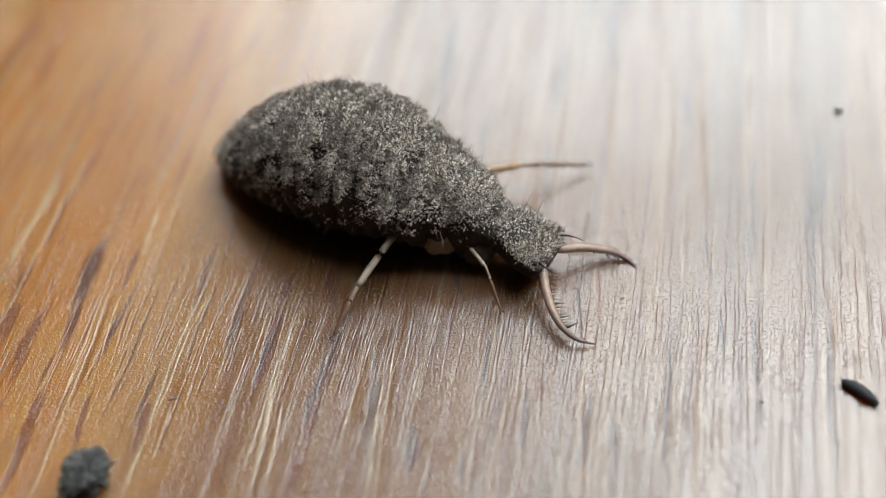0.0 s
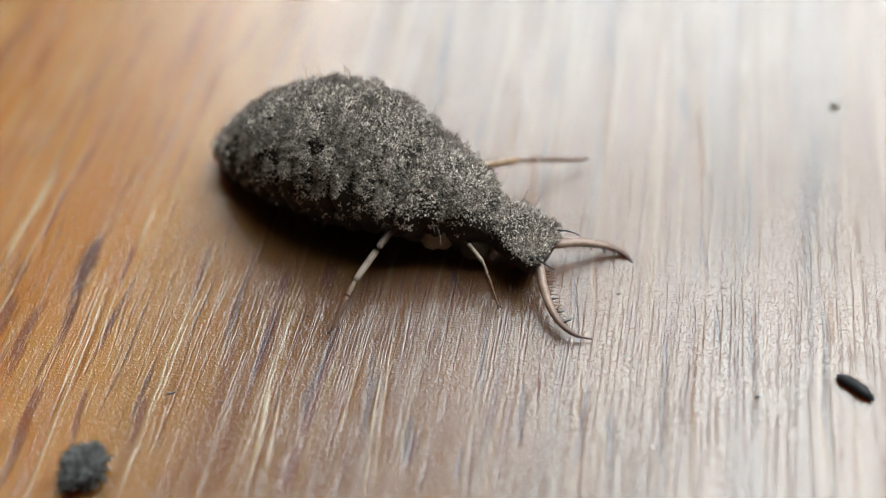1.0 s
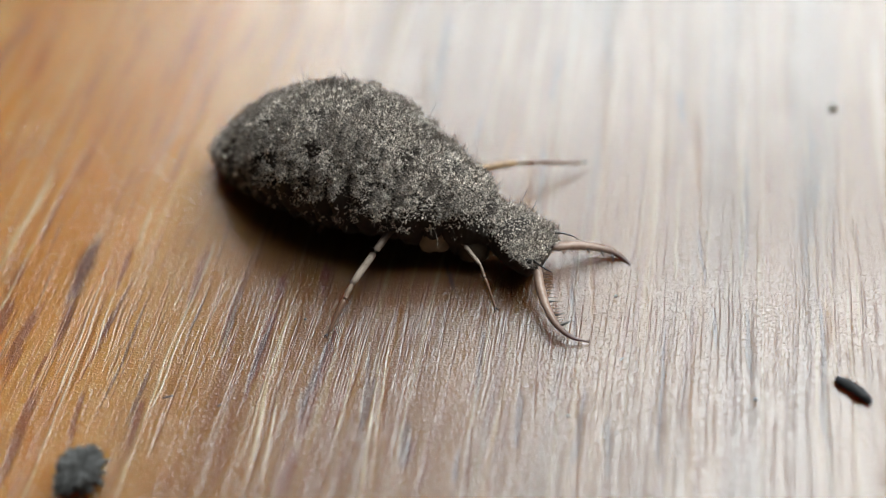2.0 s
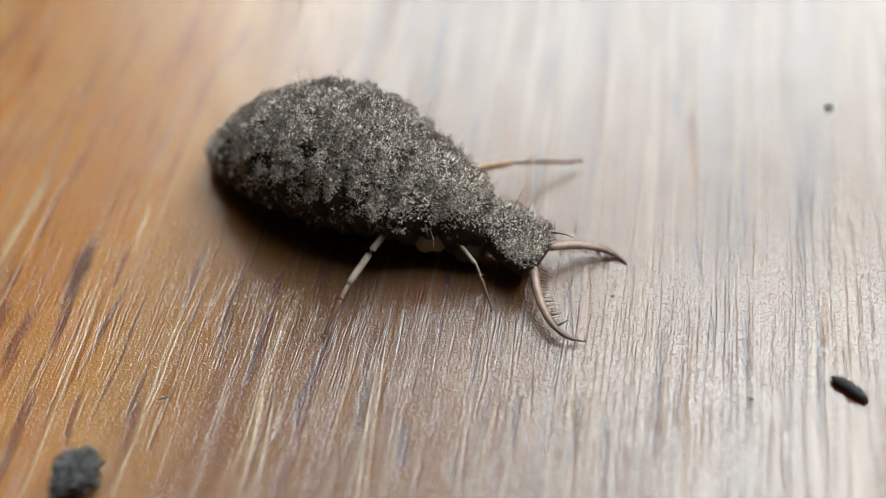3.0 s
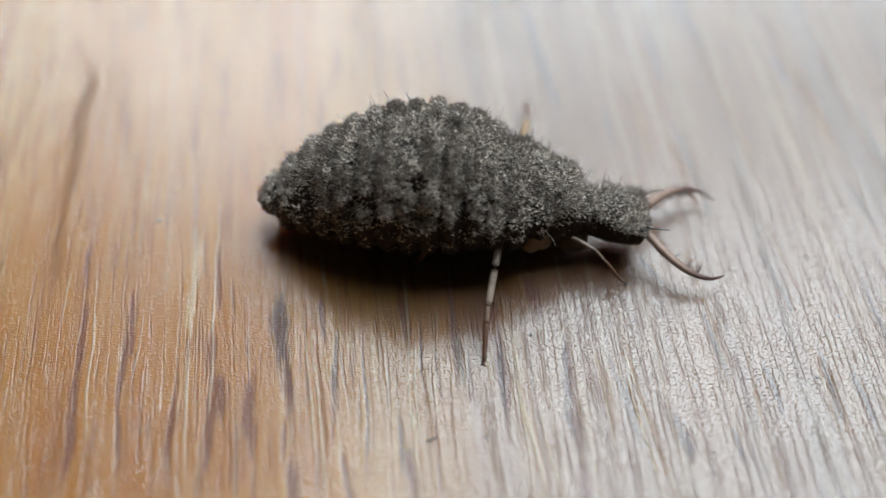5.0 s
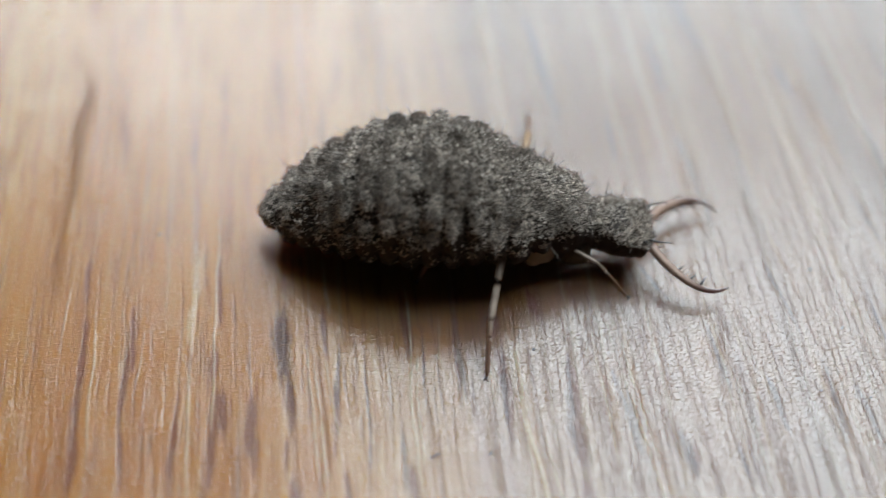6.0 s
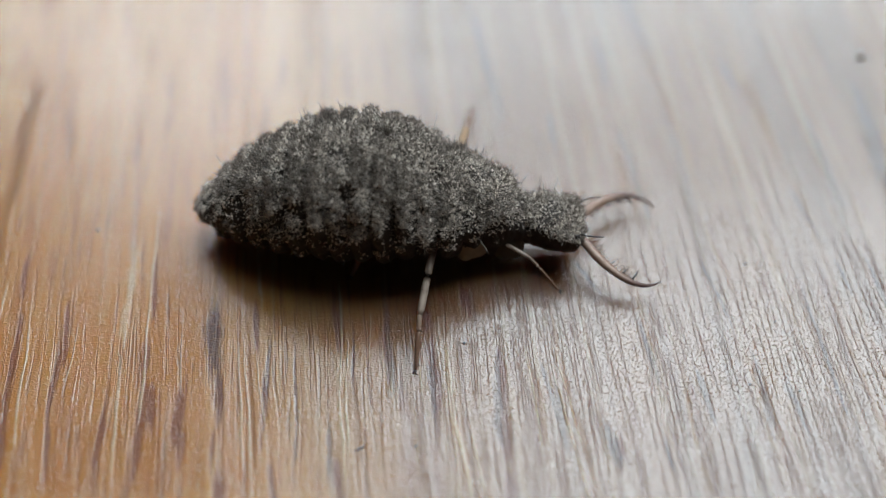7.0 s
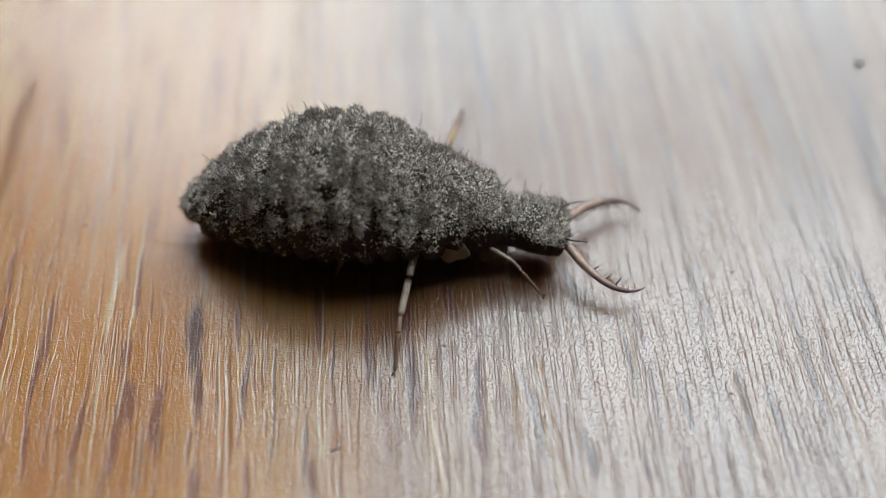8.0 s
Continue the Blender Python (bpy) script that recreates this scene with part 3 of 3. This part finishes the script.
def coat(ob, grains, hairs, seed, folds=0.0, start=0.0, low=0.06, grain=(0.035, 0.085), hair=(0.12, 0.28), long_hairs=0):
    """Sand grains stuck to a segment and bristles standing out of it, each in one mesh."""
    rng = np.random.default_rng(seed)
    me = ob.data
    polys = [q for q in me.polygons if len(q.vertices) == 4 and q.normal.z > low]
    area = np.array([q.area for q in polys])
    # besides random clumps, grains thin out on flanks, in folds and tailwards as shade
    clump_shade = np.array([max(0.10, 0.9 + 1.7 * noise.noise(q.center * 1300 + Vector((seed, 3, 0)))) * (0.05 + 0.95 * max(0, min(1, (q.normal.z - 0.10) / 0.80)) ** 1.7) for q in polys])
    if folds:
        clump_shade *= np.array([0.35 + 0.9 * abs(math.sin(math.pi * (q.center.x * 1000 - start) / folds)) for q in polys])
    clump_shade *= np.array([0.25 + 0.75 * min(1, max(0, (q.center.x * 1000 + 5.9) / 2.6)) for q in polys])
    odds = area * clump_shade
    odds /= odds.sum()

    def spots(count):
        picks = rng.choice(len(polys), count, p=odds)
        for i in picks:
            q = polys[i]
            w = rng.random(2)
            v = [me.vertices[k].co for k in q.vertices]
            yield (v[0] * (1 - w[0]) + v[1] * w[0]) * (1 - w[1]) + (v[3] * (1 - w[0]) + v[2] * w[0]) * w[1], q.normal.copy()

    verts, faces = [], []
    for place, normal in spots(grains):
        size = (grain[0] + (grain[1] - grain[0]) * rng.random() ** 2) * MM
        axis = (Vector(rng.normal(size=3)) + 0.4 * normal + Vector((-0.3, 0, 0))).normalized()
        side = axis.cross(Vector(rng.normal(size=3))).normalized()
        up = axis.cross(side)
        c = place + normal * size * (0.1 + 0.9 * rng.random())
        la, lb, lc = size * (0.9 + 0.9 * rng.random()), size * (0.4 + 0.4 * rng.random()), size * (0.35 + 0.3 * rng.random())
        k = len(verts)
        verts += [c + axis * la, c - axis * la, c + side * lb, c - side * lb, c + up * lc, c - up * lc]
        faces += [(k, k + 2, k + 4), (k + 2, k + 1, k + 4), (k + 1, k + 3, k + 4), (k + 3, k, k + 4),
                  (k + 2, k, k + 5), (k + 1, k + 2, k + 5), (k + 3, k + 1, k + 5), (k, k + 3, k + 5)]
    mesh_object("sand_coat", verts, faces, GRIT, ob, False, None, "pale grey sand grains stuck to the skin")["kind"] = "stuff"
    verts, faces = [], []

    def spike(place, normal, length, radius, bend):
        way = (normal + bend * Vector(rng.normal(size=3)) + Vector((-0.15, 0, 0))).normalized()
        side = way.cross(Vector(rng.normal(size=3))).normalized()
        up = way.cross(side)
        k = len(verts)
        base = place - normal * 0.00002
        tip = base + way * length + side * length * 0.12
        mid = base + way * length * 0.55
        ring = (side, -0.5 * side + 0.87 * up, -0.5 * side - 0.87 * up)
        verts.extend([base + r * radius for r in ring] + [mid + r * radius * 0.7 for r in ring] + [tip])
        for a in range(3):
            b = (a + 1) % 3
            faces.append((k + a, k + b, k + 3 + b, k + 3 + a))
            faces.append((k + 3 + a, k + 3 + b, k + 6))

    for place, normal in spots(hairs):
        spike(place, normal, (hair[0] + (hair[1] - hair[0]) * rng.random()) * MM, (0.010 + 0.008 * rng.random()) * MM, 0.45)
    for place, normal in spots(long_hairs):
        spike(place, normal, (0.4 + 0.35 * rng.random()) * MM, 0.011 * MM, 0.35)
    mesh_object("bristles", verts, faces, BRISTLE, ob, False, None, "short grey bristles")["kind"] = "stuff"


abdomen = loft("abdomen", larva, 200, 130, 0.66, 0.15, 2.0, 0.88, 0.1, 1.0, 0.0)
thorax = loft("thorax", larva, 80, 90, 0.75, 0.15, 9.0, 1.35, 0.0, 1.0)
# undersides of neck and head reach deep to block glare on the wood below
neck_segment = loft("neck_segment", larva, 60, 70, 0.0, 0.12, 15.0, 2.05, 0.0, 1.0)
head = loft("head", larva, 60, 70, 0.0, 0.06, 21.0, 2.9, 0.0, 1.35)
abdomen["label"] = "plump oval abdomen with folds across it"
coat(abdomen, 66000, 15000, 5, 0.66, -6.15, 0.0, grain=(0.022, 0.056), long_hairs=160)
coat(thorax, 17000, 3600, 6, grain=(0.022, 0.056), long_hairs=170)
coat(neck_segment, 6500, 1200, 7, grain=(0.022, 0.054), long_hairs=60)
coat(head, 6000, 1100, 8, grain=(0.020, 0.046), hair=(0.10, 0.24), long_hairs=40)


def mandible(side):
    """A sickle jaw: pale at its root, dark at its tip, with teeth and a comb of bristles on its inner edge."""
    line = curve_points([(-0.15, 0.42, 0.02), (0.1, 0.62, 0.0), (0.5, 1.08, -0.06), (1.05, 1.52, -0.14), (1.55, 1.76, -0.20), (2.08, 1.78, -0.25), (2.55, 1.53, -0.30)], 34)
    rad = list(np.interp(np.linspace(0, 1, 34), [0, 0.1, 0.35, 0.6, 0.8, 1.0], [0.14, 0.15, 0.145, 0.112, 0.066, 0.012]))
    pieces = [(*tube(line, rad, 12, 0.8), 0)]
    rng = np.random.default_rng(31)

    def tooth(at, length, radius, mat):
        p = Vector(line[at])
        along = (Vector(line[at + 1]) - Vector(line[at - 1])).normalized()
        inward = Vector((along.y, -along.x, 0)).normalized()
        root = p + inward * rad[at] * 0.7
        tip = root + (inward + Vector((0, 0, 0.25))) * length + along * length * 0.3
        pieces.append((*tube([root, (root + tip) / 2 + along * length * 0.02, tip], [radius, radius * 0.7, radius * 0.12], 6), mat))

    for at, length in ((14, 0.17), (18, 0.22), (22, 0.28)):
        tooth(at, length * 1.4, 0.045, 1)
    for at in range(6, 23):
        tooth(at, 0.25 + 0.10 * rng.random(), 0.020, 2)
        p = Vector(line[at])
        along = (Vector(line[at + 1]) - Vector(line[at - 1])).normalized()
        outward = Vector((-along.y, along.x, 0.25)).normalized()
        root = p + outward * rad[at] * 0.85
        pieces.append((*tube([root, root + outward * 0.04, root + outward * 0.08 + along * 0.04], [0.009, 0.007, 0.002], 5), 1))
    v, f, i = joined(pieces)
    v = [Vector((q.x, q.y * side, q.z)) * MM for q in v]
    if side < 0:
        f = [tuple(reversed(q)) for q in f]
    ob = mesh_object("mandible", v, f, [HORN, BLACK, COMB], head, True, i, "curved tan jaw with dark tip and teeth")
    ob.matrix_parent_inverse = Matrix()
    ob.location = (1.93 * MM, 0, -0.40 * MM)
    return ob


def antenna(side):
    path = curve_points([(1.72, 0.62, 0.02), (1.95, 0.74, 0.12), (2.25, 0.80, 0.20), (2.45, 0.80, 0.22)], 12)
    v, f = tube(path, list(np.linspace(0.035, 0.012, 12)), 7)
    v = [Vector((q.x, q.y * side, q.z)) * MM for q in v]
    return mesh_object("antenna", v, f if side > 0 else [tuple(reversed(q)) for q in f], BLACK, head, True, None, "short thin black feeler")


def eye(side):
    bm = bmesh.new()
    bmesh.ops.create_icosphere(bm, subdivisions=3, radius=1.0)
    for v in bm.verts:
        d = v.co.normalized()
        v.co = Vector((1.66 + 0.13 * d.x, side * (0.74 + 0.10 * d.y), -0.02 + 0.11 * d.z + 0.02 * noise.noise(d * 5))) * MM
    me = bpy.data.meshes.new("eye")
    bm.to_mesh(me)
    bm.free()
    me.materials.append(BLACK)
    ob = new("eye", me)
    ob.parent = head
    ob["label"] = "cluster of black eye dots"


for side in (1, -1):
    mandible(side), antenna(side), eye(side)


def blob(name, parent, place, size, mat, seed, label):
    bm = bmesh.new()
    bmesh.ops.create_icosphere(bm, subdivisions=4, radius=1.0)
    for v in bm.verts:
        d = v.co.normalized()
        v.co = (Vector(place) + Vector((d.x * size[0], d.y * size[1], d.z * size[2])) * (1 + 0.16 * noise.noise(d * 2 + Vector((seed, 0, 0))))) * MM
    me = bpy.data.meshes.new(name)
    bm.to_mesh(me)
    bm.free()
    me.materials.append(mat)
    for q in me.polygons:
        q.use_smooth = True
    ob = new(name, me)
    ob.parent = parent
    ob["label"] = label
    return ob


blob("belly", larva, (2.3, 0.0, 1.4), (1.1, 1.15, 0.65), BELLY, 1.0, "dim brown underside of the thorax")

# legs: hip, length of thigh and shin, foot before and after the start backwards, the way the knee points
LEGS = {
    "near_middle": ((1.65, -1.30, 1.95), 2.47, 1.68, (1.00, -5.44, 0.17), (1.33, -5.05, 0.26), (-0.45, 0, 1.0)),
    "near_front": ((3.02, -0.58, 1.52), 1.75, 1.40, (5.28, -2.17, 0.40), (5.55, -2.05, 0.62), (0.0, 0.2, 1.0)),
    "far_middle": ((1.9, 1.15, 1.75), 2.6, 2.45, (5.54, 4.52, 0.87), (2.35, 5.8, 0.42), (0.3, 0.5, 1.0)),
    "far_front": ((2.9, 0.45, 1.50), 0.9, 1.0, (3.34, 0.98, 0.62), (3.4, 1.0, 0.25), (0.0, 0.3, 1.0)),
    "near_hind": ((0.4, -0.75, 1.40), 1.3, 1.4, (-1.26, -1.62, 0.50), (-1.0, -1.7, 0.25), (-0.2, -0.5, 1.0)),
    "far_hind": ((0.4, 0.75, 1.40), 1.3, 1.4, (-1.26, 1.57, 0.72), (-1.0, 1.7, 0.25), (-0.2, 0.5, 1.0)),
}


def leg_poses(hip, a, b, foot, pole):
    """The thigh's pose in the larva's space and the shin's in the thigh's, both pointing along their own z."""
    hip, foot = Vector(hip), Vector(foot)
    d = foot - hip
    far = min(d.length, (a + b) * 0.995)
    d.normalize()
    up = Vector(pole) - d * d.dot(Vector(pole))
    up.normalize()
    c = (a * a + far * far - b * b) / (2 * a * far)
    knee = hip + d * a * c + up * a * math.sqrt(max(0, 1 - c * c))
    end = hip + d * far

    def along(p, q):
        z = (q - p).normalized()
        x = (up - z * up.dot(z)).normalized()
        y = z.cross(x)
        m = Matrix((x, y, z)).transposed().to_4x4()
        m.translation = p * MM
        return m

    thigh, shin = along(hip, knee), along(knee, end)
    return thigh, thigh.inverted() @ shin


LEG_PARTS = {}


def leg(key):
    hip, a, b, before, after, pole = LEGS[key]
    rng = np.random.default_rng(len(key) + 40)
    path = [(0.02 * math.sin(t * 3), 0, a * t) for t in np.linspace(0, 1, 16)]
    slim = 0.55 if "front" in key else 1.0
    rad = list(slim * np.interp(np.linspace(0, 1, 16), [0, 0.15, 0.5, 0.92, 1], [0.15, 0.125, 0.110, 0.115, 0.070]))
    pieces = [(*tube(path, rad, 10), 0)]
    for k in range(26):
        t, th = 0.25 + 0.7 * rng.random(), 2 * math.pi * rng.random()
        r = float(np.interp(t, [0, 0.5, 1], [0.19, 0.145, 0.09]))
        out = Vector((math.cos(th), math.sin(th), 0.35))
        r *= 0.6 * slim
        root = Vector((math.cos(th) * r * 0.9, math.sin(th) * r * 0.9, a * t))
        pieces.append((*tube([root, root + out * 0.06, root + out * (0.12 + 0.1 * rng.random()) + Vector((0, 0, 0.03))], [0.010, 0.008, 0.002], 5), 1))
    v, f, i = joined(pieces)
    thigh = mesh_object("leg", [Vector(q) * MM for q in v], f, [FAR_LEG if "far" in key else LEG, BLACK], larva, True, i, "thin pale straw-coloured leg" if "near" in key else "thin tan-brown leg")
    path = [(0.015 * math.sin(t * 5), 0, b * t) for t in np.linspace(-0.05, 1, 18)]
    rad = list(slim * np.interp(np.linspace(0, 1, 18), [0, 0.1, 0.55, 0.62, 0.9, 1], [0.062, 0.075, 0.080, 0.070, 0.055, 0.030]))
    pieces = [(*tube(path, rad, 9), 0)]
    for k in range(16):
        t = 0.12 + 0.8 * k / 16
        out = Vector((-0.9, 0.45 * (-1) ** k, 0.5)).normalized()
        root = Vector((-0.06, 0.02 * (-1) ** k, b * t))
        pieces.append((*tube([root, root + out * 0.05, root + out * 0.11], [0.012, 0.009, 0.002], 5), 1))
    for s in (1, -1):
        pieces.append((*tube([(0, 0.02 * s, b * 0.98), (0.03, 0.05 * s, b * 1.03), (-0.02, 0.07 * s, b * 1.07)], [0.022, 0.018, 0.004], 6), 1))
    v, f, i = joined(pieces)
    shin = mesh_object("shin", [Vector(q) * MM for q in v], f, [SHIN, BLACK], thigh, True, i, "slender brownish shin with black spines and claws")
    LEG_PARTS[key] = (thigh, shin)


for key in LEGS:
    leg(key)
for key, side in (("near_front", -1), ("far_front", 1)):
    blob("hip", larva, (3.34, 0.66 * side, 1.40), (0.27, 0.25, 0.30), PALE, 3.0, "pale rounded hip joint")
    # added blob that covers the bright gap of glare under the neck
    blob("gap_filler", larva, (3.86, 0.70 * side, 1.04), (0.50, 0.38, 0.56), BELLY, 4.0, "brown filler blob added under the neck")
    blob("hip", larva, (2.66, 0.92 * side, 1.38), (0.58, 0.50, 0.66), PALE, 6.0, "pale rounded hip joint")


# ---- what moves: the larva starts backwards, lifts itself and settles ----
def motions():
    before, after = pose(2.20 * MM, 4.10 * MM, -0.50 * MM, -4, -2.3, -28.6), pose(-1.00 * MM, 4.65 * MM, -0.20 * MM, 0, 0, -22.5)
    dash = pose(-0.20 * MM, 4.70 * MM, -0.26 * MM, 0, 0, -23.4)
    walk(larva, [(0.0, before), (4.0, before), (4.1, dash), (4.2, pose(-1.05 * MM, 4.80 * MM, -0.16 * MM, 0, 0, -22.8)), (4.3, after), (8.0, after)])
    neck = Matrix.Translation(Vector(NECK) * MM)
    low, high = neck @ pose(0.1 * MM, 0, 0, 0, 15, -7), neck @ pose(0.08 * MM, -0.05 * MM, 0, 0, 8, 1.5)
    walk(head, [(0.0, low), (4.0, low), (4.2, high), (8.0, high)])
    for key, (thigh, shin) in LEG_PARTS.items():
        hip, a, b, first, last, pole = LEGS[key]
        t0, s0 = leg_poses(hip, a, b, first, pole)
        t1, s1 = leg_poses(hip, a, b, last, pole)
        walk(thigh, [(0.0, t0), (4.0, t0), (4.2, t1), (8.0, t1)])
        walk(shin, [(0.0, s0), (4.0, s0), (4.2, s1), (8.0, s1)])


motions()
